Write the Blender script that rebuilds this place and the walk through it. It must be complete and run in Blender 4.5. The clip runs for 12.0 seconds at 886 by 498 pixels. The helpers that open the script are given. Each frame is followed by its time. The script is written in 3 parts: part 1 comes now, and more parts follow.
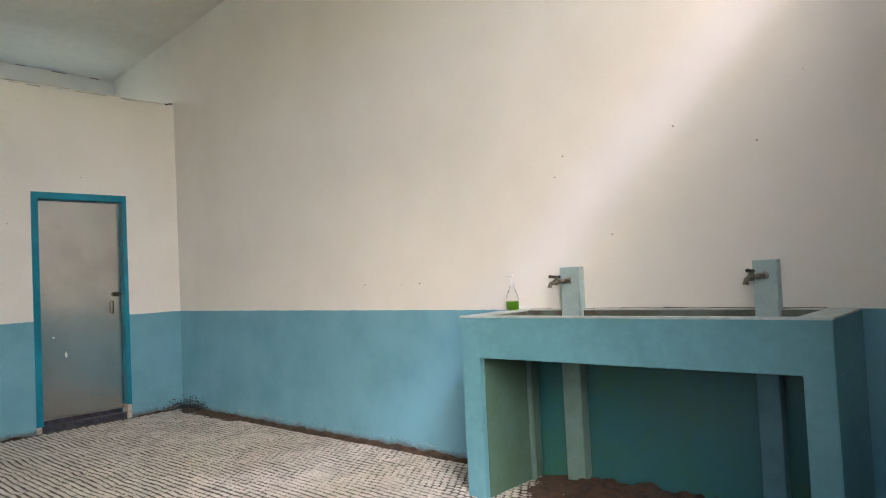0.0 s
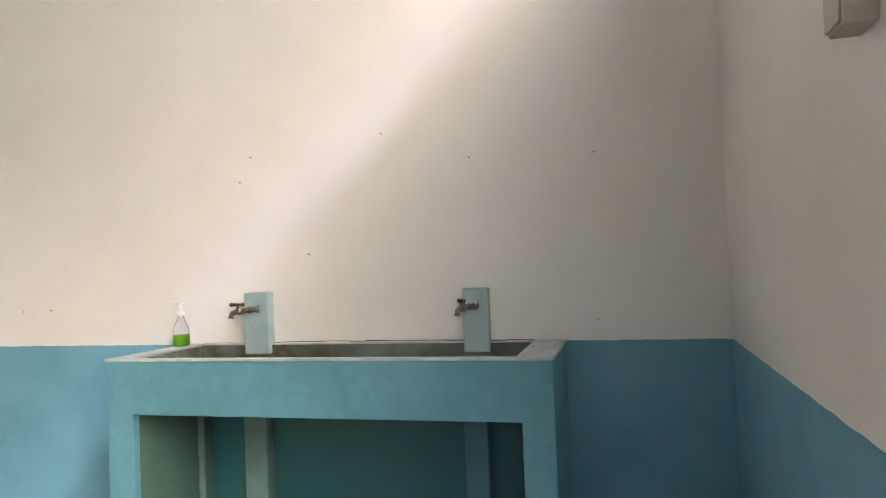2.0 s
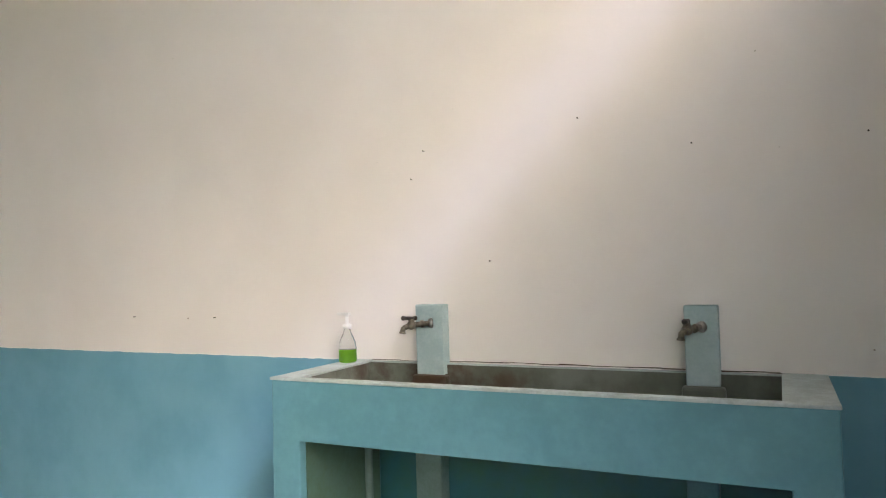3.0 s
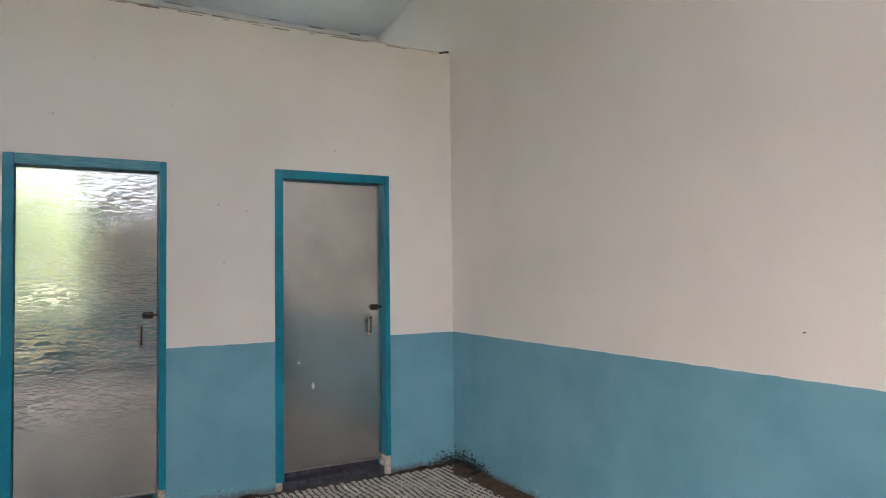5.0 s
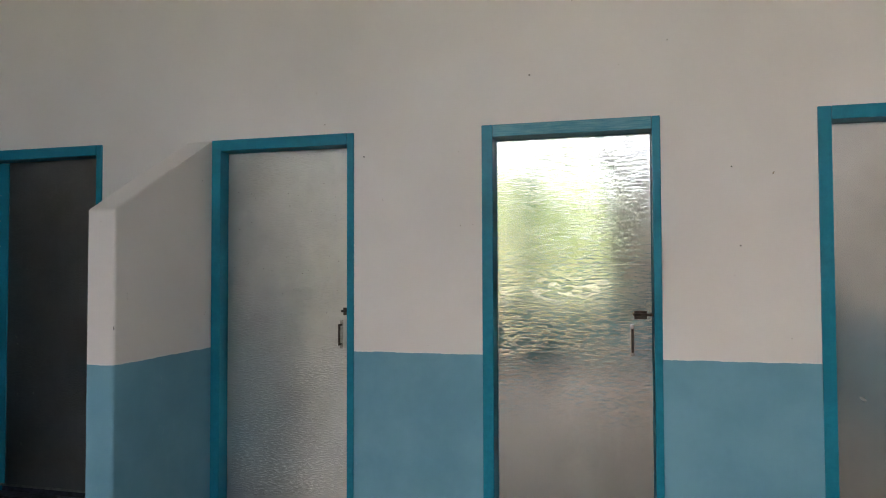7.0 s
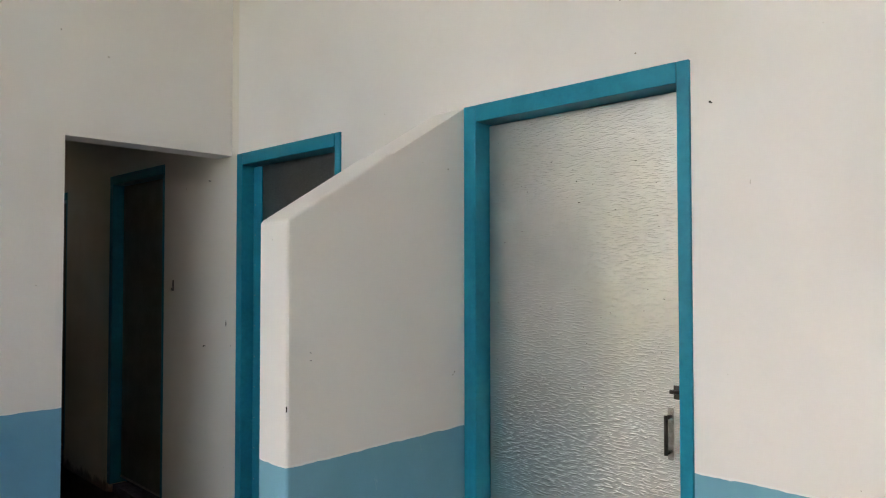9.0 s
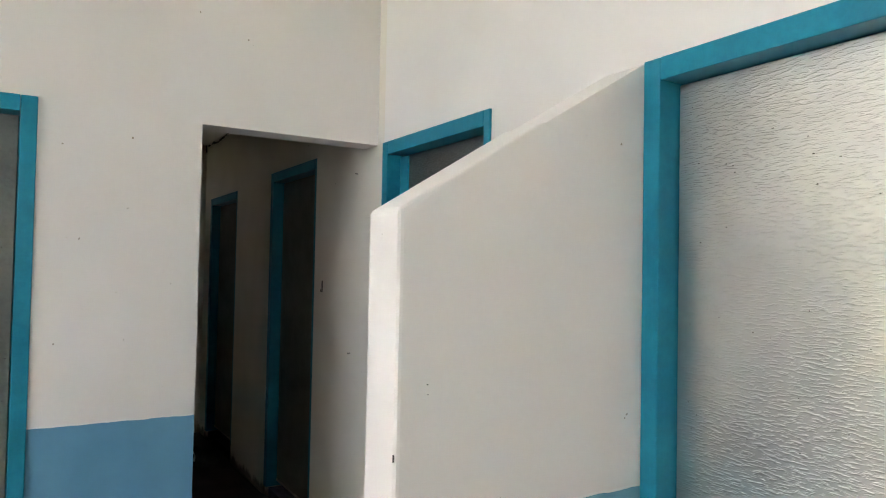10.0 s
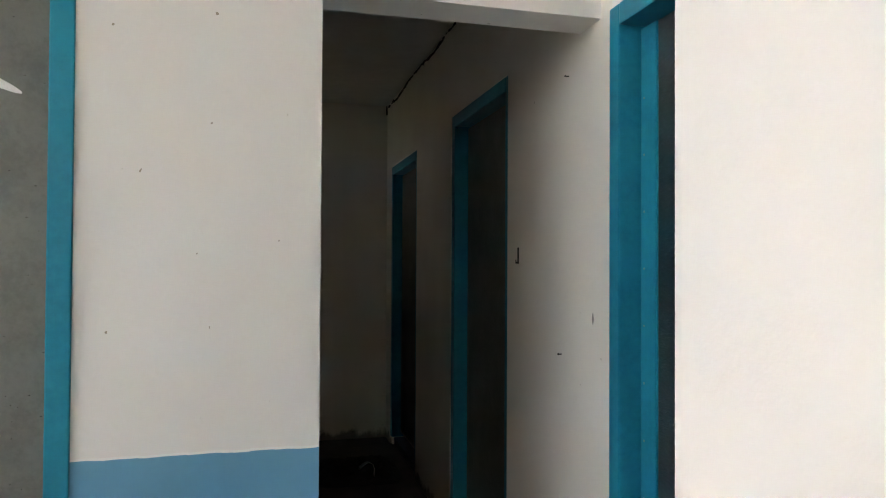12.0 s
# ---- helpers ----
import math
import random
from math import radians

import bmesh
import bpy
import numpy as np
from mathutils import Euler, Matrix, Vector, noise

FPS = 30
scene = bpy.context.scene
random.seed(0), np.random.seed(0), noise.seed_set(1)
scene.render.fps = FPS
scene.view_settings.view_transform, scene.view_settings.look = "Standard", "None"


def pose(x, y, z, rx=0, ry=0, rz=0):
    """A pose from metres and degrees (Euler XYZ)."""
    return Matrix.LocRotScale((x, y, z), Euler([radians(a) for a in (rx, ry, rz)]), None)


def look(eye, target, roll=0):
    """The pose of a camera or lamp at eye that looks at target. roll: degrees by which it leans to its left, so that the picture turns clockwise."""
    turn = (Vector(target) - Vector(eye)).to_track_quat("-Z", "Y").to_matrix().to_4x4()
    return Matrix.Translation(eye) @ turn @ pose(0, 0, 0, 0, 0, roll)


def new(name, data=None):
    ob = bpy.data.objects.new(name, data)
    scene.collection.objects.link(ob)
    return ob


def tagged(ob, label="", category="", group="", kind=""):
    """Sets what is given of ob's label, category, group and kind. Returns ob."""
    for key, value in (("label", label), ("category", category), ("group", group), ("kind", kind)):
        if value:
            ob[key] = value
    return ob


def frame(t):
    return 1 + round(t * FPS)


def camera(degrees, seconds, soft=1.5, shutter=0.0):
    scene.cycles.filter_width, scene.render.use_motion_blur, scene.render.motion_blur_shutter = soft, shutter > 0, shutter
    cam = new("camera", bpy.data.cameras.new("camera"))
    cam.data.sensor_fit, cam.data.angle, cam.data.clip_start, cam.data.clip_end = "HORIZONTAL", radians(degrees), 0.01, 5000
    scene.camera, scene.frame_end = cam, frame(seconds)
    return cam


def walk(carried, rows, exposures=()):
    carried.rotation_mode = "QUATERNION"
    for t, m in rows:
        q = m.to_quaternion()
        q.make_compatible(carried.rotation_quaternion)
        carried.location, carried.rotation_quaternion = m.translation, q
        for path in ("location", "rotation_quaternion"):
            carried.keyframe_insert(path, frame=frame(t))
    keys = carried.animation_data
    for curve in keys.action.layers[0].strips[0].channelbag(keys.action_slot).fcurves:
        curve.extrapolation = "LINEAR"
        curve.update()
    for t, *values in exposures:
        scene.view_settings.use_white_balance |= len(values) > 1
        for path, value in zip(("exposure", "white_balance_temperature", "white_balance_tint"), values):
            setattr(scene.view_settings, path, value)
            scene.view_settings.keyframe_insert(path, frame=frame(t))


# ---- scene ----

cam = camera(65.8, 12.0, 1.1)
PATH = [
    (0, (6.57, -3.407, 1.206), (5.247, -1.909, 1.28), -2.8),
    (0.5, (6.523, -3.379, 1.193), (5.695, -1.559, 1.258), -3.0),
    (0.8, (6.497, -3.283, 1.204), (5.825, -1.4, 1.257), -3.0),
    (1, (6.473, -3.213, 1.221), (5.872, -1.307, 1.28), -2.8),
    (1.5, (6.386, -3.046, 1.265), (5.854, -1.119, 1.313), -2.5),
    (2, (6.211, -2.893, 1.3), (5.695, -0.962, 1.35), -2.3),
    (2.5, (6.028, -2.698, 1.304), (5.45, -0.784, 1.369), -2.2),
    (3, (5.83, -2.529, 1.338), (4.951, -0.734, 1.408), -1.7),
    (3.5, (5.562, -2.462, 1.348), (4.4, -0.836, 1.413), -1.2),
    (3.6, (5.501, -2.453, 1.346), (4.284, -0.867, 1.415), -1.2),
    (5.3, (4.3, -2.536, 1.409), (2.444, -1.794, 1.468), -0.6),
    (5.5, (4.237, -2.413, 1.406), (2.317, -1.854, 1.46), -0.6),
    (6, (4.019, -2.272, 1.33), (2.025, -2.143, 1.421), -0.4),
    (6.5, (3.691, -2.22, 1.339), (1.703, -2.425, 1.415), -0.2),
    (7, (3.315, -2.184, 1.385), (1.379, -2.681, 1.447), -0.2),
    (7.5, (2.915, -2.221, 1.419), (1.081, -3.017, 1.472), 0.1),
    (9.5, (1.57, -2.897, 1.541), (0.303, -4.443, 1.599), 0.4),
    (10, (1.417, -3.059, 1.535), (0.373, -4.764, 1.592), 1.1),
    (10.5, (1.36, -3.249, 1.518), (0.494, -5.051, 1.573), 0.7),
    (11, (1.17, -3.466, 1.5), (0.463, -5.336, 1.538), 0.6),
    (11.3, (1.095, -3.633, 1.48), (0.485, -5.537, 1.508), 0.9),
    (11.5, (1.068, -3.778, 1.448), (0.508, -5.698, 1.473), 0.9),
    (12, (0.945, -4.174, 1.406), (0.44, -6.109, 1.438), 0.3),
]
EXPOSURES = [(0, 2.98, 6650, 11), (0.8, 3.0, 6700, 9), (2, 3.08, 6750, 11), (2.8, 2.95, 6750, 11), (3.6, 2.92, 6700, 11), (5.5, 2.8, 6450, 18), (7.5, 2.8, 6750, 15), (9.5, 4.08, 6800, 14), (10, 4.22, 6800, 14), (10.5, 4.34, 6800, 14), (11.5, 4.22, 6850, 14), (12, 4.3, 6900, 14)]
walk(cam, [(t, look(eye, aim, roll)) for t, eye, aim, roll in PATH], EXPOSURES)

# ---- light: hazy sun and sky, through the window and the open gap under the roof ----
SUN_WAY = Vector((-1.3, 1.0, -1.25)).normalized()
world = bpy.data.worlds.new("world")
scene.world = world
world.use_nodes = True
wn = world.node_tree
sky = wn.nodes.new("ShaderNodeTexSky")
sky.sky_type, sky.sun_disc = "NISHITA", False
sky.sun_elevation, sky.sun_rotation = math.asin(-SUN_WAY.z), math.atan2(-SUN_WAY.x, -SUN_WAY.y)
sky.dust_density, sky.air_density, sky.ozone_density = 3.0, 1.0, 1.0
wn.links.new(sky.outputs[0], wn.nodes["Background"].inputs[0])
wn.nodes["Background"].inputs[1].default_value = 0.15
sun = new("sun", bpy.data.lights.new("sun", "SUN"))
sun.data.energy, sun.data.angle, sun.data.color = 0.155, radians(5), (0.62, 0.63, 1.0)
sun.matrix_world = look((20, -16, 20), Vector((20, -16, 20)) + SUN_WAY)


# ---- materials ----
def material(name, rough=0.6, metal=0.0, spec=0.5):
    m = bpy.data.materials.new(name)
    m.use_nodes = True
    n = m.node_tree
    b = n.nodes["Principled BSDF"]
    b.inputs["Roughness"].default_value, b.inputs["Metallic"].default_value = rough, metal
    b.inputs["Specular IOR Level"].default_value = spec
    return m, n, b


def place(n, scale=(1, 1, 1)):
    g = n.nodes.new("ShaderNodeNewGeometry")
    v = n.nodes.new("ShaderNodeVectorMath")
    v.operation = "MULTIPLY"
    v.inputs[1].default_value = scale
    n.links.new(g.outputs["Position"], v.inputs[0])
    return v.outputs[0]


def noisy(n, where, scale, detail=4.0, rough=0.6):
    t = n.nodes.new("ShaderNodeTexNoise")
    t.inputs["Scale"].default_value, t.inputs["Detail"].default_value, t.inputs["Roughness"].default_value = scale, detail, rough
    n.links.new(where, t.inputs["Vector"])
    return t.outputs[0]


def ramp(n, value, low, high, a=0.0, b=1.0):
    r = n.nodes.new("ShaderNodeMapRange")
    r.interpolation_type = "SMOOTHSTEP"
    for k, x in zip(("From Min", "From Max", "To Min", "To Max"), (low, high, a, b)):
        r.inputs[k].default_value = x
    n.links.new(value, r.inputs["Value"])
    return r.outputs[0]


def sums(n, op, a, b):
    m = n.nodes.new("ShaderNodeMath")
    m.operation = op
    for k, x in enumerate((a, b)):
        if isinstance(x, (int, float)):
            m.inputs[k].default_value = x
        else:
            n.links.new(x, m.inputs[k])
    return m.outputs[0]


def blend(n, fac, a, b):
    m = n.nodes.new("ShaderNodeMix")
    m.data_type = "RGBA"
    for k, x in ((0, fac), (6, a), (7, b)):
        if isinstance(x, (int, float)):
            m.inputs[k].default_value = x
        elif isinstance(x, tuple):
            m.inputs[k].default_value = (*x, 1)
        else:
            n.links.new(x, m.inputs[k])
    return m.outputs[2]


def relief(n, b, height, strength, distance):
    u = n.nodes.new("ShaderNodeBump")
    u.inputs["Strength"].default_value, u.inputs["Distance"].default_value = strength, distance
    n.links.new(height, u.inputs["Height"])
    n.links.new(u.outputs[0], b.inputs["Normal"])


CREAM_A, CREAM_B = (0.84, 0.81, 0.78), (0.78, 0.75, 0.715)
BLUE_A, BLUE_B = (0.175, 0.40, 0.515), (0.135, 0.34, 0.45)


def wall_paint(name, line, dirt=0.02, light=CREAM_A, dull=CREAM_B, band=(BLUE_A, BLUE_B)):
    """Cream paint above a hand-cut line, blue below it, mud stains low down. line None: cream alone."""
    m, n, b = material(name, 0.55, 0, 0.35)
    p = place(n)
    big, fine = noisy(n, p, 0.9, 3), noisy(n, p, 45, 5)
    cream = blend(n, ramp(n, big, 0.35, 0.7), light, dull)
    specks = ramp(n, noisy(n, p, 30, 2), 0.765, 0.775)
    cream = blend(n, specks, cream, (0.36, 0.31, 0.25))
    z = n.nodes.new("ShaderNodeSeparateXYZ")
    n.links.new(p, z.inputs[0])
    colour = cream
    if line:
        wob = ramp(n, noisy(n, p, 14, 3), 0.3, 0.7, -0.0018, 0.0018)
        edge = sums(n, "ADD", z.outputs[2], wob)
        low = sums(n, "LESS_THAN", edge, line)
        blue = blend(n, ramp(n, noisy(n, p, 2.2, 4), 0.35, 0.7), *band)
        scuff = ramp(n, noisy(n, place(n, (1, 1, 0.35)), 11, 6, 0.7), 0.66, 0.74, 0, 0.35)
        blue = blend(n, scuff, blue, (0.42, 0.58, 0.62))
        colour = blend(n, low, cream, blue)
        rim = sums(n, "MULTIPLY", sums(n, "GREATER_THAN", edge, line), sums(n, "LESS_THAN", edge, line + 0.006))
        colour = blend(n, sums(n, "MULTIPLY", rim, 0.6), colour, (0.86, 0.86, 0.84))
    reach = ramp(n, noisy(n, place(n, (1, 1, 0.5)), 6, 5, 0.7), 0.35, 0.75, 0.0, dirt * 1.6)
    mud = ramp(n, sums(n, "SUBTRACT", z.outputs[2], reach), 0.0, 0.05, 0.7, 0.0)
    chips = ramp(n, noisy(n, place(n, (1, 1, 2.2)), 38, 3, 0.6), 0.60, 0.66)
    near_foot = ramp(n, sums(n, "SUBTRACT", z.outputs[2], reach), 0.03, 0.10, 0.75, 0.0)
    colour = blend(n, sums(n, "MULTIPLY", chips, near_foot), colour, (0.62, 0.66, 0.66))
    damp = ramp(n, noisy(n, place(n, (1, 1, 1.6)), 24, 4, 0.7), 0.58, 0.68)
    colour = blend(n, sums(n, "MULTIPLY", damp, near_foot), colour, (0.05, 0.11, 0.12))
    colour = blend(n, mud, colour, (0.11, 0.075, 0.045))
    d = n.nodes.new("ShaderNodeVectorMath")
    d.operation = "DISTANCE"
    d.inputs[1].default_value = (0.10, -0.02, -0.12)
    n.links.new(place(n, (0.55, 1.0, 1.0)), d.inputs[0])
    rough_edge = sums(n, "ADD", d.outputs["Value"], ramp(n, noisy(n, place(n, (1, 1, 2.0)), 26, 5, 0.75), 0.25, 0.75, -0.10, 0.10))
    colour = blend(n, ramp(n, rough_edge, 0.20, 0.235, 0.95, 0.0), colour, (0.014, 0.016, 0.015))
    n.links.new(colour, b.inputs["Base Color"])
    n.links.new(ramp(n, big, 0.3, 0.7, 0.45, 0.65), b.inputs["Roughness"])
    relief(n, b, sums(n, "ADD", fine, sums(n, "MULTIPLY", noisy(n, p, 5, 3), 1.5)), 0.13, 0.006)
    return m


def plain(name, a, c, scale, rough=0.6, metal=0.0, bump=0.2, distance=0.004, spec=0.5, stretch=(1, 1, 1)):
    """Two tones mixed by a noise at two scales, with a fine relief."""
    m, n, b = material(name, rough, metal, spec)
    p = place(n, stretch)
    mixed = sums(n, "ADD", sums(n, "MULTIPLY", noisy(n, p, scale, 4), 0.65), sums(n, "MULTIPLY", noisy(n, p, scale * 9, 4), 0.35))
    n.links.new(blend(n, ramp(n, mixed, 0.36, 0.64), a, c), b.inputs["Base Color"])
    relief(n, b, noisy(n, p, scale * 6, 4), bump, distance)
    return m


def sheet_metal(name, ripple, rough, tone=0.62, metal=1.0, grain=(22, 22, 125)):
    """Bare galvanised sheet, dented in short ripples that lie across it."""
    m, n, b = material(name, rough, metal)
    p = place(n)
    a = blend(n, ramp(n, noisy(n, p, 3, 4), 0.35, 0.7), (tone, tone, tone * 0.965), (tone * 0.84, tone * 0.85, tone * 0.82))
    n.links.new(a, b.inputs["Base Color"])
    n.links.new(ramp(n, noisy(n, p, 2.0, 3), 0.3, 0.7, rough - 0.03, rough + 0.04), b.inputs["Roughness"])
    if not ripple:
        return m
    waves = ramp(n, noisy(n, place(n, grain), 1.0, 2, 0.5), 0.46, 0.72)
    where = ramp(n, noisy(n, p, 1.7, 2), 0.34, 0.6, 0.4, 1.0)
    slow = sums(n, "MULTIPLY", noisy(n, place(n, (2, 2, 3)), 1.0, 1), 0.5)
    relief(n, b, sums(n, "ADD", sums(n, "MULTIPLY", waves, where), slow), ripple, 0.006)
    return m


def glassy(name, colour, rough=0.02, ior=1.45):
    m, n, b = material(name, rough)
    b.inputs["Base Color"].default_value = (*colour, 1)
    b.inputs["Transmission Weight"].default_value, b.inputs["IOR"].default_value = 1.0, ior
    return m


def leafy(name, a, c, through_light):
    """Leaves: glossy green on top, yellow-green where light shines through them."""
    m = plain(name, a, c, 3, 0.5, 0, 0.1)
    n = m.node_tree
    t, mix = n.nodes.new("ShaderNodeBsdfTranslucent"), n.nodes.new("ShaderNodeMixShader")
    t.inputs["Color"].default_value = (*through_light, 1)
    mix.inputs[0].default_value = 0.6
    n.links.new(n.nodes["Principled BSDF"].outputs[0], mix.inputs[1])
    n.links.new(t.outputs[0], mix.inputs[2])
    n.links.new(mix.outputs[0], n.nodes["Material Output"].inputs["Surface"])
    return m


def stained_basin():
    """Grey-green wet cement with a rust-brown stain under the first tap."""
    m, n, b = material("stained_cement", 0.4, 0, 0.5)
    p = place(n)
    base = blend(n, ramp(n, noisy(n, p, 5, 5), 0.35, 0.65), (0.17, 0.195, 0.165), (0.10, 0.115, 0.09))
    d = n.nodes.new("ShaderNodeVectorMath")
    d.operation = "DISTANCE"
    d.inputs[1].default_value = (4.55, -0.27, 0.82)
    n.links.new(p, d.inputs[0])
    edge = sums(n, "ADD", d.outputs["Value"], ramp(n, noisy(n, p, 7, 5), 0.3, 0.7, -0.16, 0.16))
    rust = ramp(n, edge, 0.16, 0.46, 0.92, 0.0)
    rust = sums(n, "MAXIMUM", rust, ramp(n, noisy(n, p, 2.4, 4), 0.56, 0.68, 0.0, 0.55))
    n.links.new(blend(n, rust, base, (0.060, 0.032, 0.018)), b.inputs["Base Color"])
    relief(n, b, noisy(n, p, 24, 4), 0.5, 0.004)
    return m


PAINT = wall_paint("cream_and_blue_paint", 0.970)
PAINT_SOUTH = wall_paint("cream_and_blue_paint_south", 0.920, band=((0.125, 0.325, 0.48), (0.10, 0.28, 0.42)))
PAINT_OLD = wall_paint("old_cream_paint", None, 0.05, (0.81, 0.76, 0.68), (0.72, 0.67, 0.59))
CEILING = plain("limewashed_ceiling", (0.78, 0.76, 0.70), (0.70, 0.68, 0.62), 1.5, 0.8, 0, 0.2)
TEAL = plain("teal_gloss_paint", (0.010, 0.25, 0.365), (0.007, 0.20, 0.30), 5, 0.3, 0, 0.15, 0.003, 0.2)
# Teal broken by paler streaks that run level.
TEAL_STREAK = plain("streaked_teal_paint", (0.010, 0.22, 0.33), (0.13, 0.38, 0.46), 6, 0.3, 0, 0.3, 0.003, 0.4, (1, 1.2, 26))
SASH_GREY = plain("worn_grey_green_paint", (0.11, 0.17, 0.17), (0.06, 0.12, 0.125), 16, 0.85, 0, 0.6, 0.004, 0.15, (1, 1, 0.3))
TEAL_WORN = plain("worn_teal_paint", (0.085, 0.36, 0.38), (0.045, 0.28, 0.31), 14, 0.5, 0, 0.5, 0.004, 0.5, (1, 1, 0.25))
BLUE = plain("grimy_blue_paint", (0.125, 0.310, 0.375), (0.098, 0.26, 0.31), 3, 0.5, 0, 0.25, 0.006, 0.4)
# Dark green with the shade under the trough mixed into the colour.
SHADED_GREEN = plain("shaded_green_paint", (0.020, 0.115, 0.145), (0.026, 0.115, 0.072), 1.3, 0.5, 0, 0.3, 0.006)
# The next three tones are darkened to carry the shade beneath the trough.
SHADED_OLIVE = plain("shaded_olive_paint", (0.075, 0.155, 0.125), (0.065, 0.125, 0.08), 4, 0.6, 0, 0.3)
POST_SHADED = plain("shaded_blue_paint", (0.07, 0.19, 0.24), (0.055, 0.15, 0.195), 9, 0.6, 0, 0.3)
POST_LOW = plain("shaded_grey_green_paint", (0.17, 0.265, 0.245), (0.13, 0.215, 0.185), 9, 0.6, 0, 0.3)
GREY_BLUE = plain("thin_grey_blue_paint", (0.40, 0.52, 0.53), (0.32, 0.44, 0.46), 9, 0.6, 0, 0.3)
RIM = plain("worn_pale_rim", (0.50, 0.58, 0.58), (0.36, 0.42, 0.41), 12, 0.6, 0, 0.4)
BASIN = stained_basin()
CONCRETE = plain("bare_concrete", (0.40, 0.38, 0.34), (0.26, 0.24, 0.21), 9, 0.85, 0, 0.5)
CHIPPED = plain("chipped_white_plaster", (0.66, 0.62, 0.56), (0.36, 0.27, 0.20), 14, 0.8, 0, 0.5)
DARK_STEP = plain("dark_threshold", (0.075, 0.08, 0.115), (0.02, 0.018, 0.02), 22, 0.5, 0, 0.5)
MUD = plain("brown_mud", (0.10, 0.055, 0.03), (0.035, 0.022, 0.016), 14, 0.85, 0, 0.8, 0.01)
SOOT = plain("black_mould", (0.012, 0.012, 0.012), (0.03, 0.026, 0.022), 20, 0.9, 0, 0.8, 0.01)
TILE = plain("grey_floor_tile", (0.56, 0.53, 0.49), (0.38, 0.36, 0.33), 7, 0.5, 0, 0.3)
JOINT = plain("dark_floor_joint", (0.065, 0.055, 0.046), (0.035, 0.03, 0.026), 6, 0.8, 0, 0.4)
SHEET_DULL = sheet_metal("dull_sheet_metal", 0.0, 0.21, 0.50, 0.9)
SHEET_DARK = sheet_metal("dark_sheet_metal", 0.5, 0.32, 0.29, 1.0, (34, 34, 200))
SHEET_BRIGHT = sheet_metal("rippled_sheet_metal", 0.075, 0.12, 0.82, 1.0, (24, 24, 140))
SHEET_RIPPLED = sheet_metal("dented_sheet_metal", 0.42, 0.33, 0.60, 1.0, (34, 34, 200))
SHEET_GREY = plain("grey_sheet_metal", (0.165, 0.17, 0.148), (0.12, 0.125, 0.105), 7, 0.5, 0.25, 0.35, 0.004)
IRON = plain("dark_iron", (0.045, 0.042, 0.04), (0.10, 0.085, 0.07), 40, 0.5, 0.8, 0.3)
STEEL = plain("worn_steel", (0.45, 0.44, 0.42), (0.28, 0.26, 0.24), 40, 0.35, 1.0, 0.2)
BRASS = plain("tarnished_brass", (0.30, 0.265, 0.21), (0.12, 0.105, 0.085), 60, 0.35, 1.0, 0.3)
WHITE_PLASTIC = plain("white_plastic", (0.78, 0.78, 0.76), (0.72, 0.72, 0.69), 20, 0.4, 0, 0.05)
PAINTED_BOX = plain("overpainted_plastic", (0.62, 0.55, 0.47), (0.52, 0.46, 0.39), 12, 0.5, 0, 0.2)
CLEAR = glassy("clear_plastic", (0.97, 0.98, 0.97), 0.05, 1.3)
SOAP = plain("green_soap", (0.20, 0.52, 0.02), (0.16, 0.46, 0.02), 20, 0.15, 0, 0.0)
PANE = glassy("window_glass", (0.95, 0.98, 0.97), 0.0, 1.45)
GRASS = plain("grass_ground", (0.24, 0.28, 0.10), (0.40, 0.34, 0.23), 0.7, 0.9, 0, 0.5)
YARD = plain("pale_yard", (0.60, 0.56, 0.50), (0.50, 0.46, 0.40), 0.8, 0.9, 0, 0.5)
BARK = plain("bark", (0.12, 0.085, 0.055), (0.07, 0.05, 0.035), 8, 0.9, 0, 0.8)
LEAF = leafy("leaf_green", (0.15, 0.25, 0.05), (0.08, 0.14, 0.03), (0.66, 0.76, 0.34))
SCRATCH = plain("white_scratch", (0.75, 0.75, 0.73), (0.62, 0.62, 0.60), 30, 0.7, 0, 0.1)


# ---- mesh helpers ----
def box(bm, a, b, bevel=0.0):
    r = bmesh.ops.create_cube(bm, size=1)
    for v in r["verts"]:
        v.co = Vector([(a[i] + b[i]) / 2 + v.co[i] * (b[i] - a[i]) for i in range(3)])
    if bevel:
        edges = list({e for v in r["verts"] for e in v.link_edges})
        bmesh.ops.bevel(bm, geom=edges, offset=bevel, segments=2, profile=0.6, affect="EDGES")


def rod(bm, a, b, r0, r1=None, sides=12):
    a, b = Vector(a), Vector(b)
    turn = (b - a).to_track_quat("Z", "Y").to_matrix().to_4x4()
    m = Matrix.Translation((a + b) / 2) @ turn
    bmesh.ops.create_cone(bm, cap_ends=True, segments=sides, radius1=r0, radius2=r0 if r1 is None else r1, depth=(b - a).length, matrix=m)


def lathe(bm, at, profile, sides=20):
    """A turned shape: profile is (radius, height) from the bottom up."""
    rings = []
    for r, h in profile:
        rings.append([bm.verts.new((at[0] + r * math.cos(6.28318 * k / sides), at[1] + r * math.sin(6.28318 * k / sides), at[2] + h)) for k in range(sides)])
    for lo, hi in zip(rings, rings[1:]):
        for k in range(sides):
            bm.faces.new((lo[k], lo[(k + 1) % sides], hi[(k + 1) % sides], hi[k]))
    bm.faces.new(list(reversed(rings[0])))
    bm.faces.new(rings[-1])


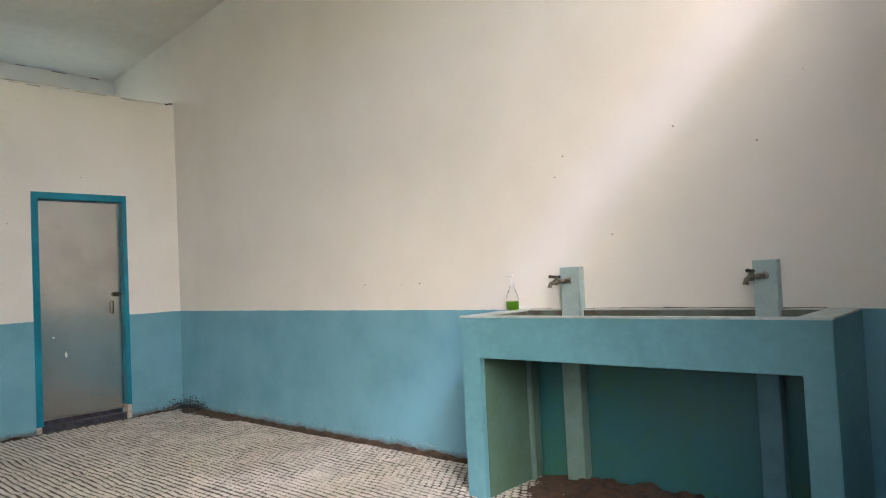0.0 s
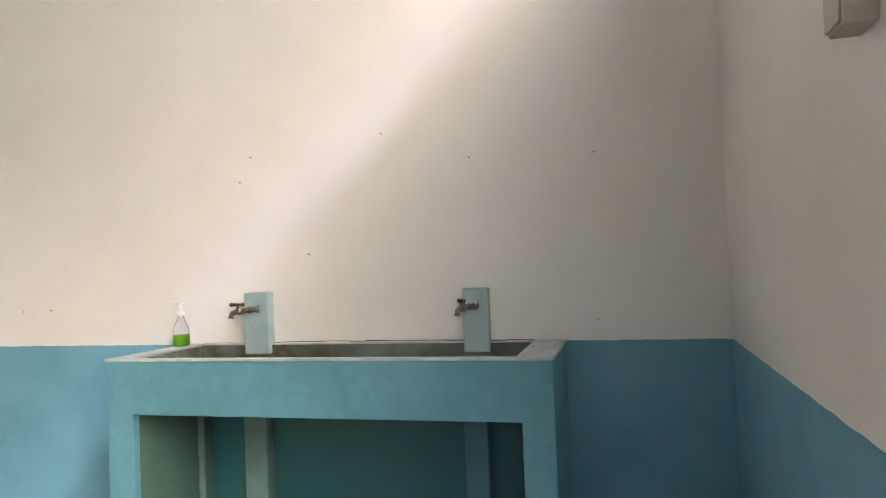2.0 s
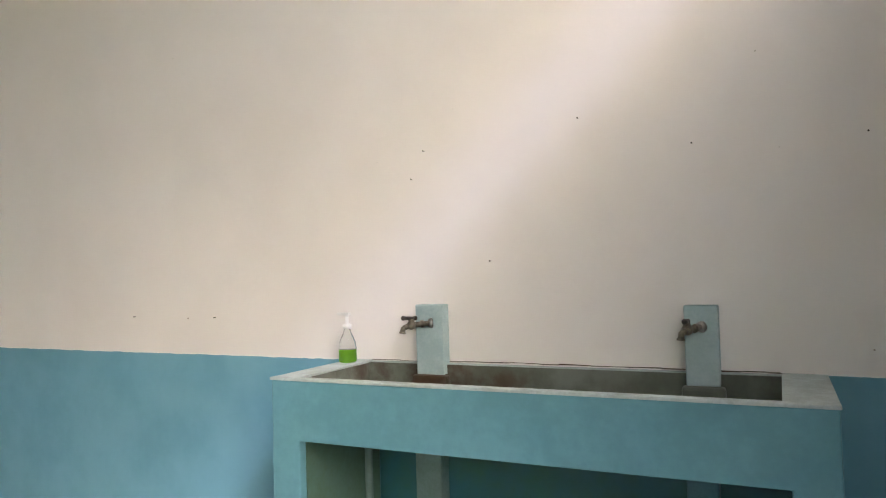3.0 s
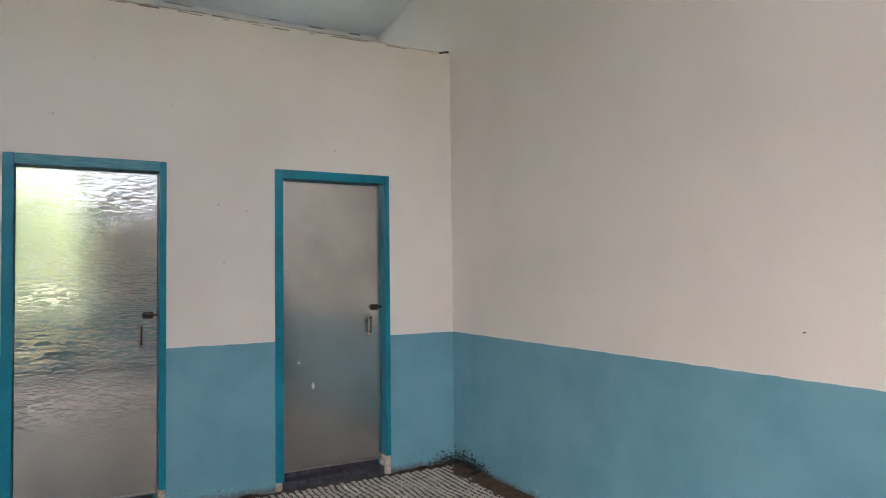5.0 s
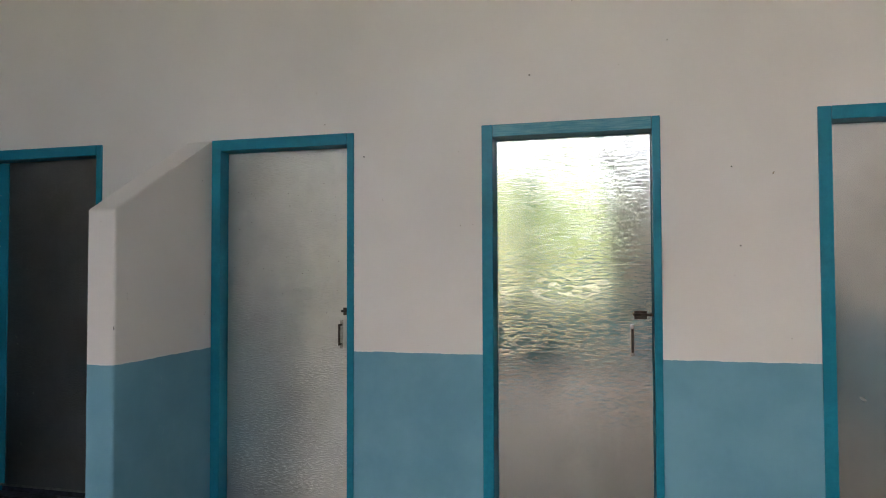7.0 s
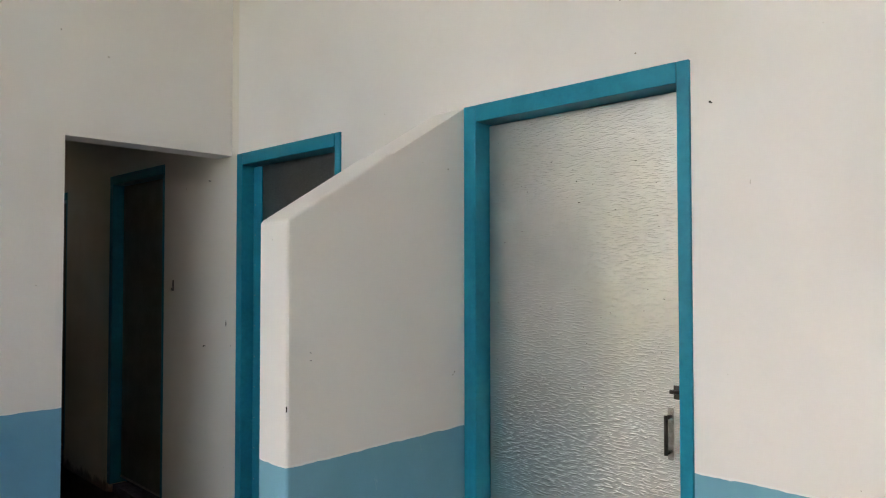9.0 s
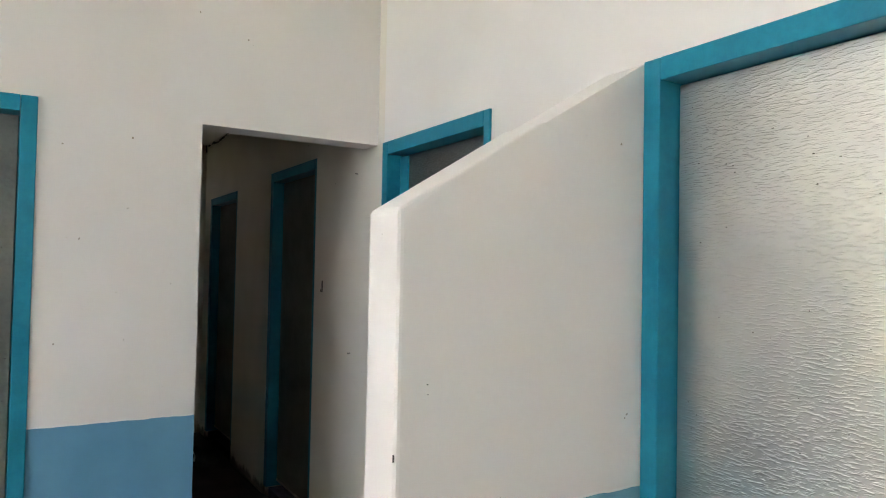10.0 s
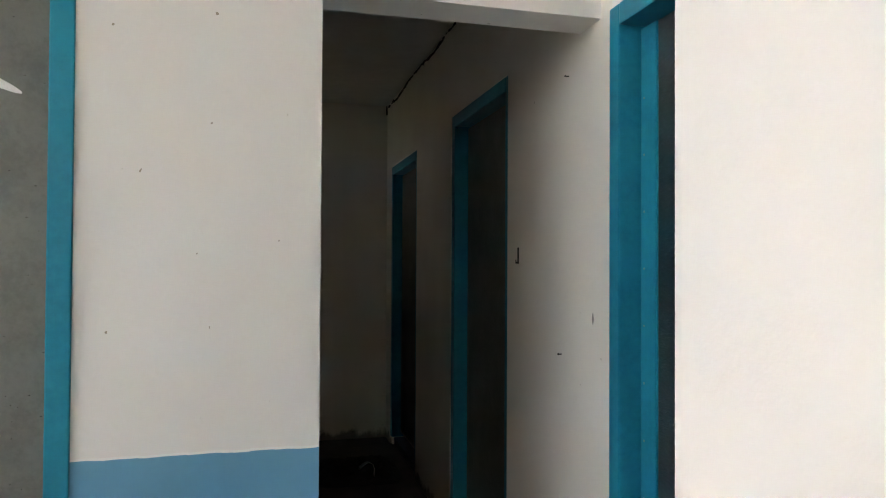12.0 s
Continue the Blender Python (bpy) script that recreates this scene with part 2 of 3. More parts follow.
def mesh_object(name, bm, m, smooth=False):
    bmesh.ops.recalc_face_normals(bm, faces=bm.faces)
    me = bpy.data.meshes.new(name)
    bm.to_mesh(me)
    bm.free()
    me.materials.append(m)
    if smooth:
        for f in me.polygons:
            f.use_smooth = True
    return new(name, me)


def part(name, bm, m, parent, label="", smooth=False):
    ob = mesh_object(name, bm, m, smooth)
    ob.parent = parent
    return tagged(ob, label)


def block(name, a, b, m, parent, bevel=0.0, label=""):
    bm = bmesh.new()
    box(bm, a, b, bevel)
    return part(name, bm, m, parent, label)


def thing(name, label, category, group="", kind=""):
    return tagged(new(name), label, category, group, kind)


def slab(axis, p, u, z, holes):
    """A flat slab with openings through it. axis: the one it stands across; p, u, z: its ranges; holes: (u0, u1, z0, z1)."""
    us = sorted({*u, *[h[0] for h in holes], *[h[1] for h in holes]})
    zs = sorted({*z, *[h[2] for h in holes], *[h[3] for h in holes]})

    def full(i, k):
        if not (0 <= i < len(us) - 1 and 0 <= k < len(zs) - 1):
            return False
        cu, cz = (us[i] + us[i + 1]) / 2, (zs[k] + zs[k + 1]) / 2
        return not any(h[0] < cu < h[1] and h[2] < cz < h[3] for h in holes)

    bm = bmesh.new()

    def at(q, uu, zz):
        return bm.verts.new((q, uu, zz) if axis == "x" else (uu, q, zz))

    for i in range(len(us) - 1):
        for k in range(len(zs) - 1):
            if not full(i, k):
                continue
            a, b, c, d = us[i], us[i + 1], zs[k], zs[k + 1]
            for q in p:
                bm.faces.new([at(q, a, c), at(q, b, c), at(q, b, d), at(q, a, d)])
            for near, e in (((i - 1, k), ((a, c), (a, d))), ((i + 1, k), ((b, c), (b, d))), ((i, k - 1), ((a, c), (b, c))), ((i, k + 1), ((a, d), (b, d)))):
                if not full(*near):
                    bm.faces.new([at(p[0], *e[0]), at(p[1], *e[0]), at(p[1], *e[1]), at(p[0], *e[1])])
    bmesh.ops.remove_doubles(bm, verts=bm.verts, dist=0.0005)
    bmesh.ops.recalc_face_normals(bm, faces=bm.faces)
    return bm


def wall(name, axis, p, u, z, holes, m, label):
    return tagged(mesh_object(name, slab(axis, p, u, z, holes), m), label, "wall", "", "structure")


# ---- plan ----
EAST, SOUTH, BACK = 6.600, -5.980, -1.375
END = -9.573
WEST_DOORS = [(-1.330, -0.512, 2.10), (-2.835, -1.992, 2.10), (-4.340, -3.510, 2.10), (-5.914, -5.056, 2.113)]
HALL_DOORS = [(-7.630, -6.770, 2.155), (-9.374, -8.470, 2.115)]
WINDOW = (-4.75, -2.236, 0.852, 3.00)
GAP = (-5.90, -0.03, 3.26, 3.80)
WINDOW_SOUTH = (3.10, 4.90, 0.87, 2.15)
VENTS = [(-5.60, -4.70, 2.30, 3.39), (-4.10, -3.20, 2.30, 3.39), (-2.80, -1.90, 2.30, 3.39), (-1.30, -0.20, 2.30, 3.39)]


def roof_at(x):
    return 3.735 + 0.088 * x


def build_setting():
    wall("wall_north", "y", (0, 0.15), (-1.55, EAST + 0.15), (-0.1, 4.5), [], PAINT, "cream plaster wall with blue painted lower band")
    holes = [(a, b, 0.0, t) for a, b, t in WEST_DOORS + HALL_DOORS]
    wall("wall_hall_west", "x", (-0.13, 0), (END, WEST_DOORS[3][0]), (0, 3.054), holes[4:], PAINT_OLD, "cream passage wall with two metal doors")
    wall("wall_west", "x", (-0.13, 0), (WEST_DOORS[3][0], 0), (0, 3.054), holes[:4], PAINT, "cream plaster wall with blue band and stall doors")
    wall("wall_south", "y", (SOUTH - 0.14, SOUTH), (0, EAST), (0, 4.5), [(0, 0.803, 0, 2.112), (1.388, 2.218, 0, 2.138), WINDOW_SOUTH], PAINT_SOUTH, "cream plaster wall with blue lower band and a passage")
    wall("wall_east", "x", (EAST, EAST + 0.15), (SOUTH - 0.14, 0), (0, 4.5), [WINDOW, GAP], PAINT, "cream plaster wall with blue band and a window")
    wall("wall_back", "x", (BACK - 0.15, BACK), (END - 0.15, 0), (0, 4.2), VENTS, PAINT, "cream wall behind the stalls with high vents")
    wall("wall_hall_end", "y", (END - 0.15, END), (BACK, 1.5), (0, 4.2), [], PAINT_OLD, "dark stained cream wall ending the passage")
    # The small high hole is made up, to let dim light into the passage.
    wall("wall_hall_side", "x", (1.30, 1.45), (END, SOUTH - 0.14), (0, 2.632), [(-9.30, -9.12, 2.32, 2.46)], PAINT_OLD, "unseen cream side wall with an added light slot")
    bm = bmesh.new()
    x0, x1, y0, y1 = BACK - 0.15, EAST + 0.15, END - 0.15, 0.15
    v = [bm.verts.new((x, y, roof_at(x) + h)) for h in (0, 0.12) for x, y in ((x0, y0), (x1, y0), (x1, y1), (x0, y1))]
    for f in ((0, 1, 2, 3), (4, 5, 6, 7), (0, 1, 5, 4), (1, 2, 6, 5), (2, 3, 7, 6), (3, 0, 4, 7)):
        bm.faces.new([v[k] for k in f])
    tagged(mesh_object("ceiling", bm, CEILING), "pale limewashed sloping ceiling over the whole room", "ceiling", "", "structure")
    bm = bmesh.new()
    box(bm, (0.002, END, 2.632), (1.45, SOUTH - 0.14, 2.75))
    tagged(mesh_object("ceiling_hall", bm, CEILING), "low yellowed ceiling slab over the passage", "ceiling", "", "structure")
    bm = bmesh.new()
    box(bm, (BACK - 0.15, END - 0.15, -0.1), (EAST + 0.15, 0.0, 0.0))
    tagged(mesh_object("floor", bm, JOINT), "dark jointed floor laid with small grey tiles", "floor", "", "structure")


build_setting()


def build_partition():
    """The low screen wall that stands out from the west wall, with a stepped and sloping top."""
    outline = [(0.002, 0.0), (0.742, 0.0), (0.742, 1.662), (0.36, 1.893), (0.002, 2.098)]
    y0, y1 = -4.491, -4.343
    bm = bmesh.new()
    a = [bm.verts.new((x, y0, z)) for x, z in outline]
    b = [bm.verts.new((x, y1, z)) for x, z in outline]
    bm.faces.new(a)
    bm.faces.new(list(reversed(b)))
    for k in range(5):
        bm.faces.new((a[k], a[(k + 1) % 5], b[(k + 1) % 5], b[k]))
    edges = [e for e in bm.edges if min(v.co.x for v in e.verts) > 0.1]
    bmesh.ops.bevel(bm, geom=edges, offset=0.014, segments=3, profile=0.6, affect="EDGES")
    tagged(mesh_object("wall_screen", bm, PAINT), "short cream and blue screen wall with sloping top", "wall", "", "structure")


build_partition()


# ---- doors ----
def door(name, axis, plane, u0, u1, top, sheet, label, latch=None, seam=None, rivets=False, streaky=False):
    """A teal wooden frame round a flush sheet-metal leaf, set back in it. axis x: in a wall that faces +x; y: one that faces +y."""
    root = tagged(new(name), label, "door", "sheet metal doors", "structure")

    def corner(u, d, z):
        return (plane + d, u, z) if axis == "x" else (u, plane + d, z)

    def piece(nm, ua, ub, da, db, za, zb, m, parent, bevel=0.004, lab=""):
        p, q = corner(ua, da, za), corner(ub, db, zb)
        return block(nm, [min(i) for i in zip(p, q)], [max(i) for i in zip(p, q)], m, parent, bevel, lab)

    w, wr, teal = 0.055, 0.037, TEAL
    piece("jamb", u0, u0 + w, -0.125, 0.010, 0.061, top, teal, root)
    piece("plinth", u0 + 0.002, u0 + w - 0.008, -0.124, 0.004, 0.001, 0.060, CHIPPED, root, 0.012)
    piece("jamb", u1 - wr, u1, -0.125, 0.010, 0.13, top, teal, root)
    piece("head", u0 + w + 0.001, u1 - wr - 0.001, -0.125, 0.011, top - 0.06, top, TEAL_STREAK if streaky else teal, root, 0.004, "teal painted head rail")
    piece("stop", u0 + w + 0.001, u1 - wr - 0.001, -0.118, -0.095, top - 0.085, top - 0.061, teal, root, 0.002)
    for ua, ub in ((u0 + w + 0.001, u0 + w + 0.022), (u1 - wr - 0.022, u1 - wr - 0.001)):
        piece("stop", ua, ub, -0.118, -0.095, 0.056, top - 0.086, teal, root, 0.002)
    piece("stop", u0 + w + 0.023, u1 - wr - 0.023, -0.118, -0.095, 0.056, 0.118, DARK_STEP, root, 0.002)
    piece("threshold", u0 + 0.002, u1 - 0.002, -0.125, -0.012, 0.001, 0.055, DARK_STEP, root, 0.004, "dark concrete threshold")
    piece("plinth", u1 - 0.046, u1 - 0.002, -0.124, 0.006, 0.001, 0.128, CHIPPED, root, 0.01, "chipped white plaster foot of the frame")
    a, b = u0 + w + 0.004, u1 - wr - 0.004
    leaf = piece("leaf", a, b, -0.094, -0.066, 0.10, top - 0.064, sheet, root, 0.002, "bare sheet metal door leaf")
    if seam:
        piece("sheet", a + 0.002, b - 0.002, -0.066, -0.063, seam, top - 0.068, sheet, leaf, 0.001)
        piece("sheet", a + 0.002, b - 0.002, -0.066, -0.0615, 0.104, seam - 0.004, sheet, leaf, 0.001)
    else:
        piece("sheet", a + 0.002, b - 0.002, -0.066, -0.0615, 0.104, top - 0.068, sheet, leaf, 0.001)
    piece("edge_strip", a, b, -0.066, -0.058, 0.098, 0.112, STEEL, leaf, 0.002, "folded metal bottom edge")
    front = -0.060
    if latch:
        u = latch
        piece("latch_plate", u - 0.028, u + 0.030, front - 0.005, front + 0.004, 1.150, 1.190, IRON, leaf, 0.002)
        bm = bmesh.new()
        rod(bm, corner(u - 0.034, front + 0.012, 1.172), corner(u + 0.055, front + 0.012, 1.172), 0.0065)
        part("bolt", bm, IRON, leaf, "dark iron sliding bolt", True)
        piece("pull_plate", u - 0.047, u - 0.029, front - 0.005, front + 0.003, 0.975, 1.125, STEEL, leaf, 0.002)
        bm = bmesh.new()
        for za, zb, da, db in ((1.0, 1.0, 0, 0.032), (1.10, 1.10, 0, 0.032), (1.0, 1.10, 0.032, 0.032)):
            rod(bm, corner(u - 0.038, front + da, za - (0.006 if za != zb else 0)), corner(u - 0.038, front + db, zb + (0.006 if za != zb else 0)), 0.006)
        part("pull_handle", bm, IRON, leaf, "dark worn pull handle", True)
    if rivets and axis == "x":
        # Added teal strip, in place of the jamb's reflection in the metal.
        piece("edge_strip", a + 0.003, a + 0.078, -0.0612, -0.053, 0.115, top - 0.069, teal, leaf, 0.002, "teal strip imitating the jamb mirrored in the leaf")
    if rivets:
        z = 0.3
        while z < top - 0.2:
            side = a + 0.02 if axis == "x" else a + 0.012
            bm = bmesh.new()
            lift = 0.010 if axis == "x" else 0.0
            rod(bm, corner(side, front - 0.008 + lift, z), corner(side, front - 0.002 + lift, z), 0.006, 0.003, 8)
            part("rivet", bm, STEEL if axis == "x" else IRON, leaf)
            z += 0.155
        if axis == "x":
            for u, zz in ((-5.695, 0.652), (-5.58, 0.661), (-5.666, 0.354), (-5.71, 0.99), (-5.70, 0.95)):
                bm = bmesh.new()
                rod(bm, corner(u, front - 0.004, zz), corner(u, front + 0.002, zz), 0.007, 0.004, 8)
                part("rivet", bm, STEEL, leaf)
    return root, leaf


door("door_1", "x", 0, *WEST_DOORS[0], SHEET_DULL, "closed dull sheet metal door in teal frame", -0.608)
door("door_2", "x", 0, *WEST_DOORS[1], SHEET_BRIGHT, "closed shiny rippled metal door in teal frame", -2.088, 1.415, False, True)
door("door_3", "x", 0, *WEST_DOORS[2], SHEET_RIPPLED, "closed dented metal door beside the screen wall", -3.566)
door("door_4", "x", 0, *WEST_DOORS[3], SHEET_DARK, "closed metal door behind the screen wall", None, None, True)
door("door_5", "y", SOUTH, 1.388, 2.218, 2.138, SHEET_GREY, "closed scratched grey metal door in teal frame", None, None, True)
door("door_6", "x", -0.012, *HALL_DOORS[0], SHEET_GREY, "closed dark metal door in the passage")
door("door_7", "x", -0.012, *HALL_DOORS[1], SHEET_GREY, "closed dark metal door deep in the passage")


# ---- east window ----
def build_window(name, axis, plane, out, span, middle):
    """A teal wooden frame with two glazed sashes and a plaster sill. out: the way outdoors along the axis."""
    u0, u1, z0, z1 = span
    root = tagged(new(name), "teal wooden casement window in a plaster reveal", "window", "", "structure")

    def piece(nm, d0, d1, ua, ub, za, zb, m, parent, bevel=0.0, lab=""):
        p, q = sorted((plane + out * d0, plane + out * d1))
        a, b = ((p, ua, za), (q, ub, zb)) if axis == "x" else ((ua, p, za), (ub, q, zb))
        return block(nm, a, b, m, parent, bevel, lab)

    da, db = 0.057, 0.139
    piece("window_frame", da, db, u1 - 0.045, u1, z0, z1, TEAL_WORN, root, 0.004, "worn teal window post")
    piece("window_frame", da, db, u0, u0 + 0.045, z0, z1, TEAL_WORN, root, 0.004)
    piece("window_frame", da, db, u0 + 0.046, u1 - 0.046, z1 - 0.05, z1, TEAL_WORN, root, 0.004)
    piece("mullion", da, db, middle - 0.025, middle + 0.025, z0 + 0.03, z1 - 0.051, TEAL_WORN, root, 0.004)
    piece("window_sill", -0.012, 0.16, u0 + 0.002, u1 - 0.002, z0 + 0.001, z0 + 0.024, CHIPPED, root, 0.006, "pale chipped window sill")
    sa, sb = da + 0.036, db - 0.006
    # Dark strips back the gaps beside the sashes, giving them painted shade.
    for a, b in ((u0 + 0.0455, u0 + 0.060), (middle - 0.040, middle - 0.0255), (middle + 0.0255, middle + 0.040), (u1 - 0.060, u1 - 0.0455)):
        piece("rebate", db - 0.005, db, a, b, z0 + 0.03, z1 - 0.051, IRON, root, 0.0, "dark backing strip for the shaded gap beside the sash")
    for a, b in ((u0 + 0.054, middle - 0.034), (middle + 0.034, u1 - 0.054)):
        sash = piece("sash", sa, sb, a, a + 0.05, z0 + 0.03, z1 - 0.052, SASH_GREY, root, 0.003)
        piece("sash_stile", sa, sb, b - 0.05, b, z0 + 0.03, z1 - 0.052, SASH_GREY, sash, 0.003)
        piece("sash_rail", sa, sb, a + 0.051, b - 0.051, z0 + 0.03, z0 + 0.085, SASH_GREY, sash, 0.003)
        piece("sash_rail", sa, sb, a + 0.051, b - 0.051, z1 - 0.107, z1 - 0.052, SASH_GREY, sash, 0.003)
        pane = piece("pane", sa + 0.016, sa + 0.020, a + 0.046, b - 0.046, z0 + 0.08, z1 - 0.10, PANE, root)
        pane.visible_shadow = False


build_window("window_1", "x", EAST, 1, WINDOW, -3.49)
build_window("window_2", "y", SOUTH, -1, WINDOW_SOUTH, 4.0)


# ---- washing trough ----
def build_trough():
    x0, x1, y0, z1 = 4.140, 5.953, -0.542, 0.972
    za = 0.750
    root = thing("wash_trough", "blue painted masonry washing trough on two legs", "sink")
    ix0, ix1, iy0, iy1, iz = x0 + 0.088, x1 - 0.117, y0 + 0.038, -0.030, z1 - 0.095
    bm = slab("y", (y0, y0 + 0.036), (x0, x1), (0.001, z1 - 0.006), [(4.262, 5.838, 0.001, za)])
    bmesh.ops.dissolve_limit(bm, angle_limit=0.01, verts=bm.verts, edges=bm.edges)
    bmesh.ops.bevel(bm, geom=bm.edges[:], offset=0.006, segments=2, profile=0.6, affect="EDGES")
    part("front", bm, BLUE, root, "blue painted front with two legs")
    block("end_panel", (x0 + 0.001, y0 + 0.034, 0.001), (4.261, -0.002, iz - 0.126), BLUE, root, 0.004)
    block("end_panel", (5.839, y0 + 0.034, 0.001), (x1 - 0.001, -0.002, iz - 0.126), BLUE, root, 0.004)
    block("end_cap", (x0 + 0.001, y0 + 0.034, iz - 0.125), (ix0 - 0.001, -0.002, z1 - 0.006), BLUE, root, 0.004)
    block("end_cap", (ix1 + 0.001, y0 + 0.034, iz - 0.125), (x1 - 0.001, -0.002, z1 - 0.006), BLUE, root, 0.004)
    block("basin_floor", (ix0, iy0, iz - 0.115), (ix1, iy1, iz), BASIN, root, 0.003, "cement basin floor stained brown")
    for a, b in (((ix0, iy1, iz - 0.04), (ix1, -0.002, z1 - 0.004)), ((ix0 - 0.0005, iy0 + 0.013, iz + 0.001), (ix0 + 0.012, iy1 - 0.001, z1 - 0.008)), ((ix1 - 0.012, iy0 + 0.013, iz + 0.001), (ix1 + 0.0005, iy1 - 0.001, z1 - 0.008)), ((ix0, iy0 - 0.002, iz + 0.001), (ix1, iy0 + 0.012, z1 - 0.008))):
        block("basin_wall", a, b, BASIN, root, 0.003)
    # Added lining: the leg's inner face, with its shade in the olive colour.
    block("inner_panel", (4.2605, y0 + 0.037, 0.001), (4.2655, -0.007, 0.755), SHADED_OLIVE, root, 0.0, "olive lining inside the leg, shade in its colour")
    bm = bmesh.new()
    rod(bm, (4.279, -0.115, 0.001), (4.279, -0.115, 0.760), 0.016)
    part("drain_pipe", bm, POST_LOW, root, "pale painted drain pipe under the trough", True)
    # Thin added sheet on the wall, coloured dark for the shaded recess.
    block("shade_panel", (4.266, -0.006, 0.001), (5.837, -0.0015, 0.745), SHADED_GREEN, root, 0.0, "dark green panel under the trough, shade in its colour")
    for a, b in (((x0 - 0.004, y0 - 0.005, z1 - 0.007), (x1 + 0.004, y0 + 0.030, z1 + 0.004)), ((x0 - 0.004, y0 + 0.0305, z1 - 0.007), (ix0 + 0.014, -0.002, z1 + 0.003)), ((ix1 - 0.014, y0 + 0.0305, z1 - 0.007), (x1 + 0.004, -0.002, z1 + 0.003)), ((ix0 + 0.015, iy1 - 0.002, z1 - 0.0035), (ix1 - 0.015, -0.002, z1 - 0.001))):
        block("rim", a, b, RIM, root, 0.003, "worn pale rim")


build_trough()


def tap(x, z, turn):
    """A tarnished bib tap on the post: flange, body, spout and lever handle, turned sideways."""
    root = thing("water_tap", "tarnished brass bib tap on the painted post", "tap", "taps over the trough")
    y = -0.062
    c, s = math.sin(turn), math.cos(turn)

    def along(d, h, side=0.0):
        return Vector((x - c * d + s * side, y - s * d - c * side, z + h))

    bm = bmesh.new()
    rod(bm, along(-0.004, 0), along(0.008, 0), 0.021, 0.016, 16)
    part("flange", bm, STEEL, root, "pale worn flange", True)
    bm = bmesh.new()
    rod(bm, along(0, 0), along(0.070, -0.004), 0.0105, 0.0115)
    rod(bm, along(0.030, -0.002), along(0.042, -0.003), 0.0155, 0.0155, 6)
    bmesh.ops.create_uvsphere(bm, u_segments=14, v_segments=10, radius=0.019, matrix=Matrix.Translation(along(0.082, -0.004)))
    part("body", bm, BRASS, root, "", True)
    bm = bmesh.new()
    rod(bm, along(0.090, -0.006), along(0.116, -0.014), 0.012, 0.0105)
    rod(bm, along(0.115, -0.011), along(0.121, -0.031), 0.0105, 0.0105)
    rod(bm, along(0.1205, -0.029), along(0.1218, -0.036), 0.0135, 0.0135)
    part("spout", bm, BRASS, root, "", True)
    bm = bmesh.new()
    rod(bm, along(0.082, 0.008), along(0.084, 0.018), 0.013, 0.011, 6)
    rod(bm, along(0.084, 0.016), along(0.085, 0.024), 0.006)
    part("stem", bm, BRASS, root, "", True)
    bm = bmesh.new()
    rod(bm, along(0.062, 0.022, -0.010), along(0.122, 0.026, 0.016), 0.0065, 0.0075)
    for d, h, e in ((0.062, 0.022, -0.010), (0.122, 0.026, 0.016)):
        bmesh.ops.create_uvsphere(bm, u_segments=10, v_segments=6, radius=0.0095, matrix=Matrix.Translation(along(d, h, e)))
    part("handle", bm, IRON, root, "dark tap handle", True)


for x0, x1, top, low in ((4.484, 4.622, 1.212, POST_LOW), (5.526, 5.650, 1.202, POST_SHADED)):
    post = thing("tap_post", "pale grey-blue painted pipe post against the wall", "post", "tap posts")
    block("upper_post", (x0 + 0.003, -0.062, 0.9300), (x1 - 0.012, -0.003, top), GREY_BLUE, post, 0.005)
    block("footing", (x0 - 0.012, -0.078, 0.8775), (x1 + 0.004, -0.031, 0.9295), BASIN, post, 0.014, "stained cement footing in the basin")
    # Darker than the upper post: under-trough shade put into the casing's colour.
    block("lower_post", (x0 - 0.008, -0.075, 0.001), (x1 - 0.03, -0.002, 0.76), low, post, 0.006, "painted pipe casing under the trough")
tap(4.556, 1.138, 0.72)
tap(5.583, 1.130, 0.44)


def soap_bottle(x, y, z):
    root = thing("soap_bottle", "clear pump bottle with a little green soap", "bottle")
    bm = bmesh.new()
    lathe(bm, (x, y, z), [(0.030, 0.0), (0.038, 0.006), (0.038, 0.056), (0.034, 0.085), (0.023, 0.112), (0.015, 0.128), (0.014, 0.140)])
    part("body", bm, CLEAR, root, "clear plastic body", True)
    bm = bmesh.new()
    lathe(bm, (x, y, z), [(0.031, 0.004), (0.0355, 0.009), (0.0355, 0.052)])
    part("soap", bm, SOAP, root, "bright green liquid soap", True)
    bm = bmesh.new()
    lathe(bm, (x, y, z), [(0.018, 0.139), (0.018, 0.158), (0.007, 0.162), (0.007, 0.196)])
    part("collar", bm, WHITE_PLASTIC, root, "", True)
    bm = bmesh.new()
    box(bm, (x - 0.045, y - 0.010, z + 0.196), (x + 0.014, y + 0.010, z + 0.208), 0.004)
    part("nozzle", bm, WHITE_PLASTIC, root, "white pump nozzle")


soap_bottle(4.186, -0.112, 0.9755)


# ---- small things on the walls ----
def build_switch_box():
    root = thing("junction_box", "overpainted beige junction box with a conduit", "junction box")
    block("box", (EAST - 0.052, -1.725, 1.647), (EAST - 0.001, -1.640, 1.737), PAINTED_BOX, root, 0.005)
    block("cover", (EAST - 0.058, -1.720, 1.653), (EAST - 0.0525, -1.645, 1.731), PAINTED_BOX, root, 0.002)
    bm = bmesh.new()
    rod(bm, (EAST - 0.016, -1.70, 1.733), (EAST - 0.016, -1.70, 3.30), 0.011)
    part("conduit", bm, PAINTED_BOX, root, "thin painted conduit", True)


build_switch_box()


ragged_chip = ((0.7425, -4.345, 1.126), (0.7425, -4.345, 1.142))


